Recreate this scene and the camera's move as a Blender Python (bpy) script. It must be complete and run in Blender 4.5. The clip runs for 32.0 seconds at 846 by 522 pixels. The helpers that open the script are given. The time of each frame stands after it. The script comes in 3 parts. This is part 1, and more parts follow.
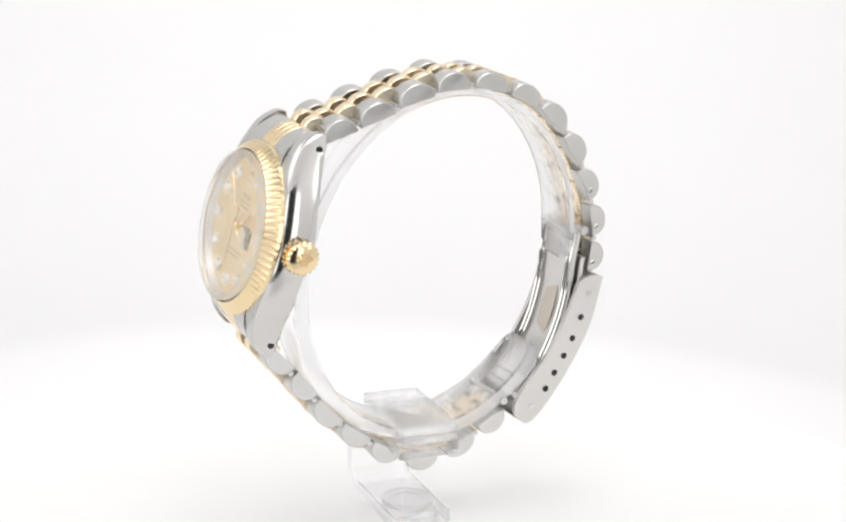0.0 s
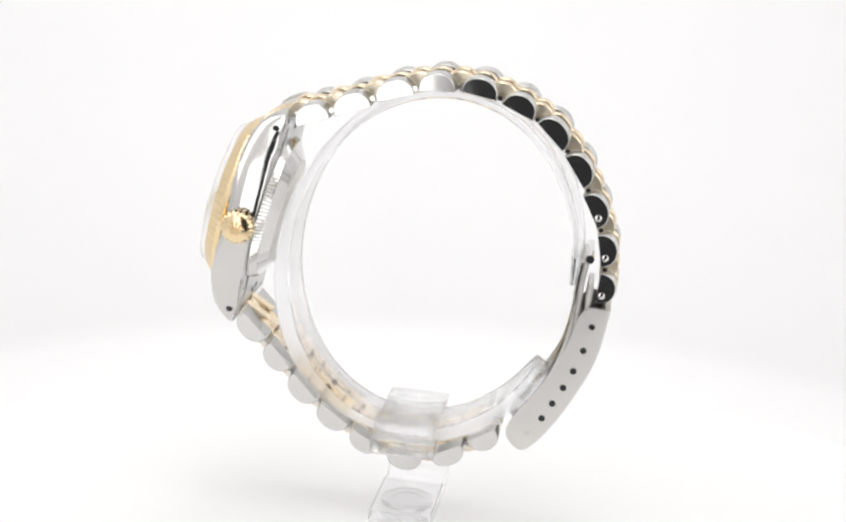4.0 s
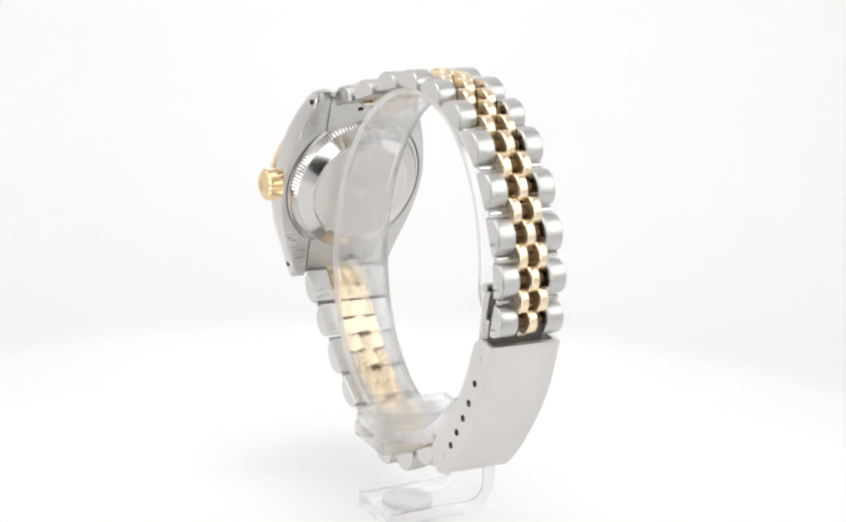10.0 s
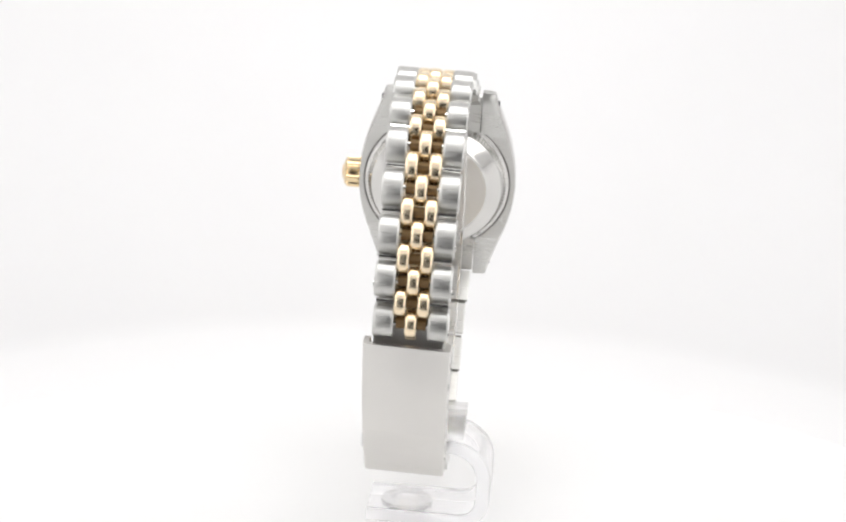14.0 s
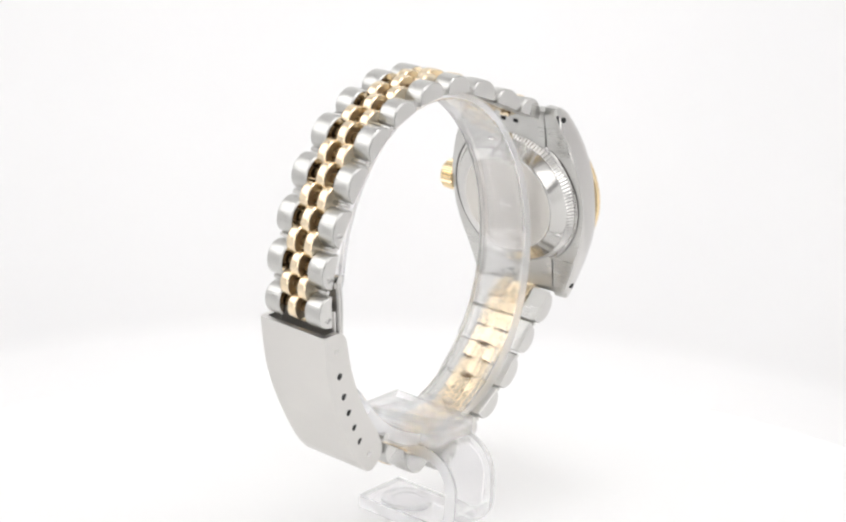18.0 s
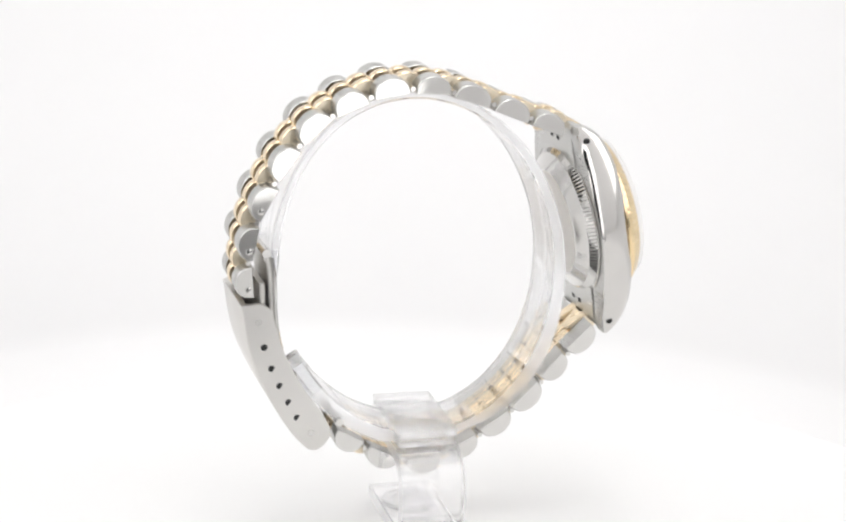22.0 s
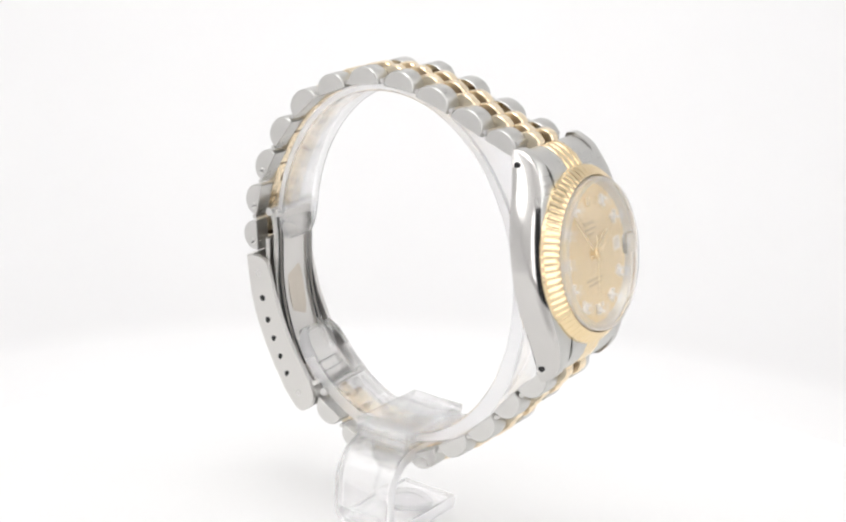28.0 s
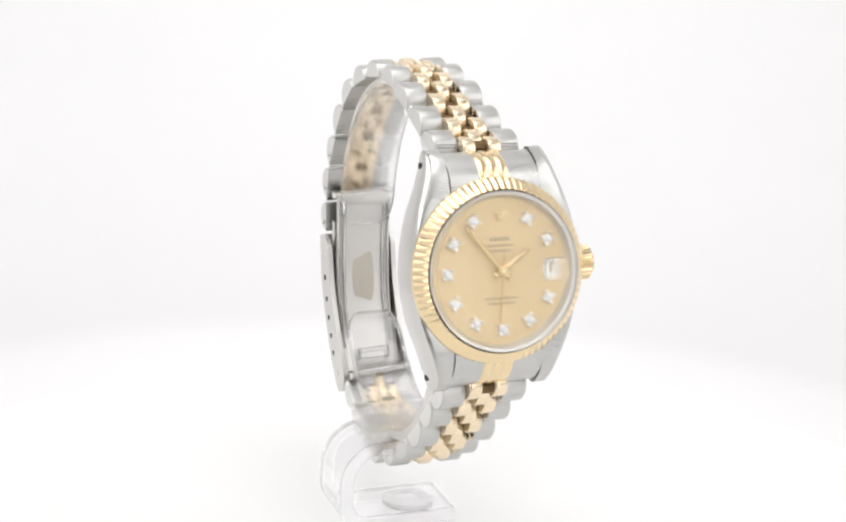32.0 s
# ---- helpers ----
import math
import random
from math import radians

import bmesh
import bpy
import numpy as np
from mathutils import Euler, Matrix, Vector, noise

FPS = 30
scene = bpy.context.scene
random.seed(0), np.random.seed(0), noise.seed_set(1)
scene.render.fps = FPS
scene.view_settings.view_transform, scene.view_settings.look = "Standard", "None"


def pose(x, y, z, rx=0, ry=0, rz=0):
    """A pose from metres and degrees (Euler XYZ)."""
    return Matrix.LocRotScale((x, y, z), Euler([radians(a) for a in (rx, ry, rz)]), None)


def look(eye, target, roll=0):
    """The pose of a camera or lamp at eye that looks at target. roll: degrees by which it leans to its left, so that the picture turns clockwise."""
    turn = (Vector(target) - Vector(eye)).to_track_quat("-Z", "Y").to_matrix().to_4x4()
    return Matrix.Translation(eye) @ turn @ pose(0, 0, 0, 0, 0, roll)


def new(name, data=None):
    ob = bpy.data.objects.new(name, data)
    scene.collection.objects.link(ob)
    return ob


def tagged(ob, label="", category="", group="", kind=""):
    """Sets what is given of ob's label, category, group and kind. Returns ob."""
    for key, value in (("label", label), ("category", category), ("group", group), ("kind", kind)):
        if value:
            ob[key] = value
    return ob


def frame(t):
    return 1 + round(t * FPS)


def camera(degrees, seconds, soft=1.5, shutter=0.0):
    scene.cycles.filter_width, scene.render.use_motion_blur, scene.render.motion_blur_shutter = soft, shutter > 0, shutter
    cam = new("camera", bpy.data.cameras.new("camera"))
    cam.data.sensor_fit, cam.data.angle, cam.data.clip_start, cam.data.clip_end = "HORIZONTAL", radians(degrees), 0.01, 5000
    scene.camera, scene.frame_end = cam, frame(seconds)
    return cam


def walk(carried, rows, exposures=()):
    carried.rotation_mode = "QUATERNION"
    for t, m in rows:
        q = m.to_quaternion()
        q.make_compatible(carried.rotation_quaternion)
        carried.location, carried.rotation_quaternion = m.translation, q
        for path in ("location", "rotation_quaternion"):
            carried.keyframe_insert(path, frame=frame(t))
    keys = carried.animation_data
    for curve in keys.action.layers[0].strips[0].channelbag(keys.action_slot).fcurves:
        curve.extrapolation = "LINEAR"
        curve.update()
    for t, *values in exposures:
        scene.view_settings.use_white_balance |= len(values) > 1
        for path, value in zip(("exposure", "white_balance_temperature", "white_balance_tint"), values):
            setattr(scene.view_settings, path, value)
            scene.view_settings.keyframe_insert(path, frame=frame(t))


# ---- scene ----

# ------------------------------------------------------------------ camera
MM = 0.001
GROUND = 114.6            # height of the camera's level over the floor, mm
FOV = 27.805
EYE = (0.0, -0.240, GROUND * MM)
PITCH, PAN, ROLL = 17.196, 0.072, 3.321
TURN_RATE, TURN_BEND = -8.547, 0.000175   # degrees a second, and its slow change

cam = camera(FOV, 32.0, soft=2.3)
aim = (math.sin(radians(PAN)) * math.cos(radians(PITCH)), math.cos(radians(PAN)) * math.cos(radians(PITCH)), -math.sin(radians(PITCH)))
held = look(EYE, [e + a for e, a in zip(EYE, aim)], ROLL)
walk(cam, [(0.0, held), (32.0, held)], exposures=[(0.0, 0.0), (32.0, 0.0)])

# ------------------------------------------------------------------ light
world = bpy.data.worlds.new("room")
scene.world = world
world.use_nodes = True
world.node_tree.nodes["Background"].inputs[0].default_value = (0.5, 0.5, 0.52, 1)
world.node_tree.nodes["Background"].inputs[1].default_value = 0.08


def soft_light(name, size_x, size_y, watts, m, colour=(1, 1, 1), spread=0):
    data = bpy.data.lights.new(name, "AREA")
    data.shape, data.size, data.size_y, data.energy, data.color = "RECTANGLE", size_x, size_y, watts, colour
    if spread:
        data.spread = radians(spread)
    ob = new(name, data)
    ob.matrix_world = m
    return ob


soft_light("ceiling_light", 0.36, 0.34, 0.36, look((0, 0.0, 0.598), (0, -0.01, 0)), spread=120)
# added unseen lamps at the sides, to fill the watch's shadow
soft_light("side_fill", 0.22, 0.26, 0.28, look((-0.22, -0.05, 0.17), (0, -0.03, 0.06)))
soft_light("side_fill", 0.22, 0.26, 0.28, look((0.23, -0.05, 0.17), (0, -0.03, 0.06)))
# added unseen lamp in front, to lift dial and floor
soft_light("front_fill", 0.34, 0.36, 0.46, look((0.005, -0.144, 0.34), (0.005, 0.02, 0.28)))
for side in (-1, 1):
    soft_light("lens_light", 0.05, 0.12, 0.027, look((0.005 + side * 0.071, -0.148, 0.062), (0.005 + side * 0.071, 0, 0.062)))
# added unseen lamp that brightens the middle of the backdrop
soft_light("backdrop_fill", 0.10, 0.06, 0.10, look((-0.01, 0.04, 0.42), (-0.01, 0.20, 0.10)), spread=75)


# ------------------------------------------------------------------ materials
def material(name, colour, rough=0.5, metal=0.0, grain=0.0, grain_scale=(900, 900, 900), bump=0.0, tint=0.06, **more):
    mat = bpy.data.materials.new(name)
    mat.use_nodes = True
    nt = mat.node_tree
    b = nt.nodes["Principled BSDF"]
    b.inputs["Base Color"].default_value = (*colour, 1)
    b.inputs["Roughness"].default_value = rough
    b.inputs["Metallic"].default_value = metal
    for key, value in more.items():
        b.inputs[key.replace("_", " ")].default_value = value
    if grain or bump:
        co = nt.nodes.new("ShaderNodeTexCoord")
        mp = nt.nodes.new("ShaderNodeMapping")
        mp.inputs["Scale"].default_value = grain_scale
        fine = nt.nodes.new("ShaderNodeTexNoise")
        fine.inputs["Scale"].default_value = 1.0
        fine.inputs["Detail"].default_value = 3.0
        wide = nt.nodes.new("ShaderNodeTexNoise")
        wide.inputs["Scale"].default_value = 160.0
        wide.inputs["Detail"].default_value = 2.0
        nt.links.new(co.outputs["Object"], mp.inputs["Vector"])
        nt.links.new(mp.outputs["Vector"], fine.inputs["Vector"])
        nt.links.new(co.outputs["Object"], wide.inputs["Vector"])
        add = nt.nodes.new("ShaderNodeMath")
        add.operation = "ADD"
        nt.links.new(fine.outputs["Fac"], add.inputs[0])
        nt.links.new(wide.outputs["Fac"], add.inputs[1])
        span = nt.nodes.new("ShaderNodeMapRange")
        span.inputs["From Min"].default_value, span.inputs["From Max"].default_value = 0.6, 1.4
        span.inputs["To Min"].default_value, span.inputs["To Max"].default_value = max(0.02, rough - grain), rough + grain
        nt.links.new(add.outputs[0], span.inputs["Value"])
        nt.links.new(span.outputs["Result"], b.inputs["Roughness"])
        mix = nt.nodes.new("ShaderNodeMix")
        mix.data_type = "RGBA"
        mix.inputs["A"].default_value = (*[c * (1 - tint) for c in colour], 1)
        mix.inputs["B"].default_value = (*[min(1, c * (1 + tint)) for c in colour], 1)
        nt.links.new(wide.outputs["Fac"], mix.inputs["Factor"])
        nt.links.new(mix.outputs["Result"], b.inputs["Base Color"])
        if bump:
            bp = nt.nodes.new("ShaderNodeBump")
            bp.inputs["Strength"].default_value = bump
            bp.inputs["Distance"].default_value = 0.00003
            nt.links.new(fine.outputs["Fac"], bp.inputs["Height"])
            nt.links.new(bp.outputs["Normal"], b.inputs["Normal"])
    return mat


def clear(name, ior, tint, rough=0.0, wear=0.0, wear_scale=260.0, straight=0.0, frost=0.0):
    """Clear hard plastic or crystal: glass with fine scuffs in streaks; straight: the share of light that goes through unbent; frost: of a sawn, milky face."""
    mat = bpy.data.materials.new(name)
    mat.use_nodes = True
    nt = mat.node_tree
    b = nt.nodes["Principled BSDF"]
    b.inputs["Base Color"].default_value = (*tint, 1)
    b.inputs["Transmission Weight"].default_value = 1.0 - frost
    b.inputs["IOR"].default_value = ior
    b.inputs["Roughness"].default_value = rough
    if wear:
        co = nt.nodes.new("ShaderNodeTexCoord")
        scuff = nt.nodes.new("ShaderNodeTexNoise")
        scuff.inputs["Scale"].default_value = wear_scale
        scuff.inputs["Detail"].default_value = 4.0
        scuff.inputs["Distortion"].default_value = 1.5
        span = nt.nodes.new("ShaderNodeMapRange")
        span.inputs["From Min"].default_value, span.inputs["From Max"].default_value = 0.45, 0.75
        span.inputs["To Min"].default_value, span.inputs["To Max"].default_value = rough, rough + wear
        nt.links.new(co.outputs["Object"], scuff.inputs["Vector"])
        nt.links.new(scuff.outputs["Fac"], span.inputs["Value"])
        nt.links.new(span.outputs["Result"], b.inputs["Roughness"])
    if straight:
        plain = nt.nodes.new("ShaderNodeBsdfTransparent")
        plain.inputs["Color"].default_value = (*tint, 1)
        mix = nt.nodes.new("ShaderNodeMixShader")
        mix.inputs[0].default_value = straight
        nt.links.new(b.outputs[0], mix.inputs[1])
        nt.links.new(plain.outputs[0], mix.inputs[2])
        nt.links.new(mix.outputs[0], nt.nodes["Material Output"].inputs["Surface"])
    return mat


STAMP = material("stamped_relief", (0.62, 0.57, 0.50), 0.42, 1.0, 0.12, (1800, 1800, 1800), 1.0, tint=0.15)
STEEL = material("brushed_steel", (0.58, 0.575, 0.555), 0.33, 1.0, 0.12, (250, 9000, 9000), 0.30, tint=0.09)
STEEL_FINE = material("satin_steel", (0.70, 0.685, 0.66), 0.42, 1.0, 0.02, (200, 200, 200), 0.0, tint=0.03)
CASE_STEEL = material("case_steel", (0.64, 0.625, 0.605), 0.12, 1.0, 0.04, (3000, 3000, 500), 0.04)
RIM_STEEL = material("back_rim_steel", (0.66, 0.65, 0.63), 0.11, 1.0, 0.03, (600, 600, 600), 0.0)
BACK_STEEL = material("case_back_steel", (0.66, 0.635, 0.595), 0.34, 1.0, 0.04, (600, 600, 600), 0.0)
SETTING = material("gem_setting", (0.90, 0.88, 0.84), 0.38, 0.5, 0.05)
POLISHED = material("polished_steel", (0.67, 0.66, 0.64), 0.07, 1.0, 0.03, (900, 900, 900), 0.0)
GOLD = material("yellow_gold", (0.86, 0.69, 0.43), 0.16, 1.0, 0.05, (1500, 1500, 1500), 0.05)
# dark brown put in for the shade between the gold links
GAP_GOLD = material("gap_shade_gold", (0.18, 0.115, 0.055), 0.5, 0.8, 0.1)
GOLD_LINK = material("worn_gold", (0.93, 0.78, 0.56), 0.24, 1.0, 0.08, (1500, 1500, 1500), 0.08)
# paled in colour for the white that the link sides reflect
SIDE_GOLD = material("pale_gold_side", (0.80, 0.71, 0.56), 0.34, 1.0, 0.08, (1500, 1500, 1500), 0.1)
GOLD_SATIN = material("satin_gold", (0.72, 0.53, 0.31), 0.42, 1.0, 0.08, (400, 6000, 6000), 0.10)
DIAL = material("champagne_dial", (0.77, 0.61, 0.365), 0.38, 0.4, 0.08, (5000, 5000, 5000), 0.05)
INK = material("dial_print", (0.42, 0.33, 0.22), 0.6)
# black for the shade in holes and slots, drawn as solid plugs
DARK = material("hole_shade_black", (0.012, 0.012, 0.012), 0.7)
GROOVE = material("groove_shade_grey", (0.22, 0.21, 0.20), 0.4, 0.8)
PAPER = material("date_disc", (0.92, 0.90, 0.86), 0.6)
GEM = material("diamond", (0.95, 0.95, 0.96), 0.12, 0.15)
CRYSTAL = clear("sapphire_crystal", 1.6, (0.99, 0.99, 0.99), straight=0.78)
CRYSTAL_EDGE = clear("crystal_edge", 1.5, (0.98, 0.98, 0.98), 0.3, straight=0.5)
LENS = clear("magnifier_crystal", 1.6, (0.97, 0.97, 0.965), straight=0.1)
RING = clear("bent_acrylic", 1.49, (0.995, 0.995, 0.998), 0.0, 0.04, 400.0, straight=0.45)
ACRYLIC = clear("clear_acrylic", 1.49, (0.998, 0.998, 1.0), straight=0.4)
# grey tint in place of the dark line refraction gives
TAB_EDGE = clear("grey_tinted_tab_edge", 1.49, (0.74, 0.75, 0.77), 0.12)
EDGE = clear("cut_acrylic_edge", 1.49, (0.99, 0.99, 0.995), 0.3, straight=0.3, frost=0.18)
# emission is added to lift the plate and thin the watch's shadow
WHITE = material("glowing_white_plate", (0.57, 0.567, 0.565), 0.75, 0.0, 0.05, (700, 700, 700), 0.0, tint=0.004,
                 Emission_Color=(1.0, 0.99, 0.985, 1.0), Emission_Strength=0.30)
SWEEP = material("falloff_painted_sweep", (0.685, 0.68, 0.68), 0.8, 0.0, 0.05, (300, 300, 300), 0.0, tint=0.006)


def paint_falloff(mat, low, high, z0, z1):
    """Paints a light falloff: the white foot passes softly into a pale tone above."""
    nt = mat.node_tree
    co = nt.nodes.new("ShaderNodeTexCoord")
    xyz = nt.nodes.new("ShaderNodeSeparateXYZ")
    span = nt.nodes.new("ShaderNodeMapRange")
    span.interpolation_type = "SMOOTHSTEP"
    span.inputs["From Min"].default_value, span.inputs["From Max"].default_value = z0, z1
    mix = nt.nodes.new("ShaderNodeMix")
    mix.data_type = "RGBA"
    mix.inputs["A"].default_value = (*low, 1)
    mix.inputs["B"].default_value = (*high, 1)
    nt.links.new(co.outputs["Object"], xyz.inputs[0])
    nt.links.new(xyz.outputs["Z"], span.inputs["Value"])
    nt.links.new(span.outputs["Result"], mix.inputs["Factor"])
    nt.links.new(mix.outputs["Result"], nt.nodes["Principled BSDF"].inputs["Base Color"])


# light at the foot of the sweep, put into its colour
paint_falloff(SWEEP, (0.79, 0.785, 0.785), (0.685, 0.68, 0.68), -0.0005, 0.003)
PANEL = material("white_panel", (0.92, 0.915, 0.915), 0.7, 0.0, 0.05, (300, 300, 300), 0.0, tint=0.006)


# ------------------------------------------------------------------ mesh helpers
def mesh_of(name, bm, mat, sharp=35, ends=None):
    bmesh.ops.recalc_face_normals(bm, faces=bm.faces)
    data = bpy.data.meshes.new(name)
    bm.to_mesh(data)
    bm.free()
    data.materials.append(mat)
    if ends:
        data.materials.append(ends)
    for p in data.polygons:
        p.use_smooth = True
        if ends and abs(p.normal.x) > 0.93:
            p.material_index = 1
    data.set_sharp_from_angle(angle=radians(sharp))
    return data


def part(name, bm, mat, parent, label="", sharp=35):
    ob = new(name, mesh_of(name, bm, mat, sharp))
    ob.parent = parent
    if label:
        tagged(ob, label)
    return ob


def acrylic(ob, axis):
    """Sawn, slightly frosted cut faces on a clear part; axis is across them."""
    ob.data.materials.append(EDGE)
    for p in ob.data.polygons:
        if abs(p.normal[axis]) > 0.93:
            p.material_index = 1


def shared_part(name, data, parent, m=None, label=""):
    ob = new(name, data)
    ob.parent = parent
    if m is not None:
        ob.matrix_local = m
    if label:
        tagged(ob, label)
    return ob


def place(x, y, z):
    """A point of the turning frame in metres, from mm with z under the camera's level."""
    return Vector((x * MM, y * MM, (z + GROUND) * MM))


def loft(bm, rings, closed=True, caps=True):
    """Joins rings of points, all of one length, into a skin."""
    made = [[bm.verts.new(p) for p in ring] for ring in rings]
    n = len(made[0])
    for a, b in zip(made, made[1:]):
        for i in range(n if closed else n - 1):
            j = (i + 1) % n
            bm.faces.new((a[i], a[j], b[j], b[i]))
    if caps and closed:
        bm.faces.new(made[0][::-1])
        bm.faces.new(made[-1])
    return made


def lathe(bm, profile, m, segments=96, cap_start=True, cap_end=True, wave=None):
    """Turns a profile of (radius, height) mm round m's z axis. wave(k, i) scales a point's radius and height."""
    rings = []
    for k, (rad, h) in enumerate(profile):
        ring = []
        for i in range(segments):
            a = 2 * math.pi * i / segments
            dr, dh = wave(k, i) if wave else (0, 0)
            ring.append(m @ Vector(((rad + dr) * math.cos(a) * MM, (rad + dr) * math.sin(a) * MM, (h + dh) * MM)))
        rings.append(ring)
    made = loft(bm, rings, True, False)
    if cap_start:
        bm.faces.new(made[0][::-1])
    if cap_end:
        bm.faces.new(made[-1])
    return made


def block(bm, m, x0, x1, y0, y1, z0, z1, bevel=0.0):
    """A box in mm in the space m, with chamfered edges."""
    c = [bm.verts.new(m @ Vector((x * MM, y * MM, z * MM))) for z in (z0, z1) for y in (y0, y1) for x in (x0, x1)]
    faces = [bm.faces.new([c[i] for i in f]) for f in ((0, 2, 3, 1), (4, 5, 7, 6), (0, 1, 5, 4), (2, 6, 7, 3), (0, 4, 6, 2), (1, 3, 7, 5))]
    if bevel:
        edges = {e for f in faces for e in f.edges}
        bmesh.ops.bevel(bm, geom=list(edges), offset=bevel * MM, segments=2, affect="EDGES", profile=0.6)


def rod(bm, a, b, radius, segments=16):
    """A capped rod from a to b, in metres; radius in mm."""
    a, b = Vector(a), Vector(b)
    q = (b - a).to_track_quat("Z", "Y").to_matrix().to_4x4()
    m = Matrix.Translation(a) @ q
    lathe(bm, [(radius, 0), (radius, (b - a).length / MM)], m, segments)


def smooth_path(points, steps=8):
    """A Catmull-Rom curve through points."""
    p = [np.array(q, float) for q in points]
    p = [2 * p[0] - p[1], *p, 2 * p[-1] - p[-2]]
    out = []
    for a, b, c, d in zip(p, p[1:], p[2:], p[3:]):
        for i in range(steps):
            t = i / steps
            out.append(0.5 * (2 * b + (c - a) * t + (2 * a - 5 * b + 4 * c - d) * t * t + (3 * b - a - 3 * c + d) * t ** 3))
    out.append(p[-2])
    return out


def ramp(x, xs, ys):
    return float(np.interp(x, xs, ys))


# ------------------------------------------------------------------ light box
def light_box():
    # white floor and, round its back, a sweep that rises to the walls; open to the lens in front
    cx, cy, flat, cove, high = 0.005, -0.049, 0.110, 0.138, 0.60
    rise = [(flat, 0.0)]
    for i in range(1, 13):
        a = math.pi / 2 * i / 12
        rise.append((flat + cove * math.sin(a), cove * (1 - math.cos(a))))
    rise.append((flat + cove + 0.04, high))

    def swept(name, prof, mat, label, front):
        under = [(r + (0.002 if z > 0.001 else 0.0), z - 0.002) for r, z in prof]

        def column(oy, a):
            return [Vector((cx + r * math.cos(a), oy + r * math.sin(a), z)) for r, z in prof + under[::-1]]
        rings = [column(front, 0.0), column((front + cy) / 2, 0.0)]
        rings += [column(cy, math.pi * i / 48) for i in range(49)]
        rings += [column((front + cy) / 2, math.pi), column(front, math.pi)]
        bm = bmesh.new()
        loft(bm, rings)
        bmesh.ops.remove_doubles(bm, verts=bm.verts[:], dist=0.00001)
        tagged(new(name, mesh_of(name, bm, mat)), label, "backdrop", kind="structure")

    swept("ground", [(0.0, 0.0), (flat * 0.5, 0.0), (flat, 0.0)], WHITE, "smooth white turntable plate of a light box, with an added glow", -0.118)
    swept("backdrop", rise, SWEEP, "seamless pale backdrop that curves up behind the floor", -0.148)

    def wall(name, label, x0, x1, y0, y1, z0, z1):
        bm = bmesh.new()
        block(bm, Matrix(), x0 * 1000, x1 * 1000, y0 * 1000, y1 * 1000, z0 * 1000, z1 * 1000, 0.8)
        tagged(new(name, mesh_of(name, bm, PANEL)), label, "wall", kind="structure")

    wall("ceiling", "white ceiling panel of the light box", -0.31, 0.32, -0.165, 0.27, 0.602, 0.61)
    wall("wall_south_west", "white front panel beside the lens opening", -0.31, -0.038, -0.160, -0.150, -0.03, 0.60)
    wall("wall_south_east", "white front panel beside the lens opening", 0.048, 0.32, -0.160, -0.150, -0.03, 0.60)
    wall("wall_south_top", "white front panel over the lens opening", -0.0375, 0.0475, -0.160, -0.150, 0.155, 0.60)


# ------------------------------------------------------------------ the watch
CASE_TILT = 12.6
CASE_AT = (0.07, 23.53, -67.98)


def case_space():
    th = radians(CASE_TILT)
    m = Matrix(((-1, 0, 0), (0, -math.sin(th), math.cos(th)), (0, math.cos(th), math.sin(th)))).transposed()
    return Matrix.Translation(place(*CASE_AT)) @ pose(0, 0, 0, 0, 0, 1.4) @ m.to_4x4()


CASE = case_space()      # x to three o'clock, y to twelve, z out of the dial
FACE = CASE @ Matrix.Translation((0, 0, -0.0003))   # the dial and all that lies on it


def flank(bm, side):
    stations = [-16.0, -15.7, -15.0, -14, -12.5, -11, -9.5, -8, -6, -4, -2, 0, 2, 4, 6, 8, 9.5, 11, 12.5, 14, 15.0, 15.7, 16.0]
    us = [0, 2, 4, 7, 10, 13, 15, 16]
    rings = []
    for u in stations:
        a = abs(u)
        out = ramp(a, us, [12.5, 12.4, 12.15, 11.5, 10.45, 9.35, 8.8, 8.55])
        inn = ramp(a, [0, 7.0, 8.5, 16], [8.0, 8.0, 6.5, 6.5])
        top = ramp(a, [0, 5, 8, 10, 12, 14, 15.4, 16], [3.85, 3.9, 3.9, 3.8, 3.4, 2.6, 1.4, 0.2])
        low = ramp(a, [0, 8, 12, 15, 16], [-0.8, -0.9, -1.1, -1.3, -0.9])
        h = top - low
        cham = ramp(a, [0, 8, 12, 15], [0.12, 0.25, 0.8, 1.1])
        sec = [(inn, low), (out - cham, low), (out - 0.3 * cham, low + 0.05 * h), (out, low + 0.14 * h), (out, low + 0.32 * h), (out - 0.01, low + 0.52 * h), (out - 0.08, low + 0.68 * h),
               (out - 0.28, low + 0.84 * h), (out - 0.66, low + 0.95 * h), (out - 1.3, low + 0.995 * h), (min(out - 1.9, inn + 1.2), top), (inn, top)]
        rings.append([CASE @ Vector((side * r * MM, u * MM, n * MM)) for r, n in sec])
    loft(bm, rings)


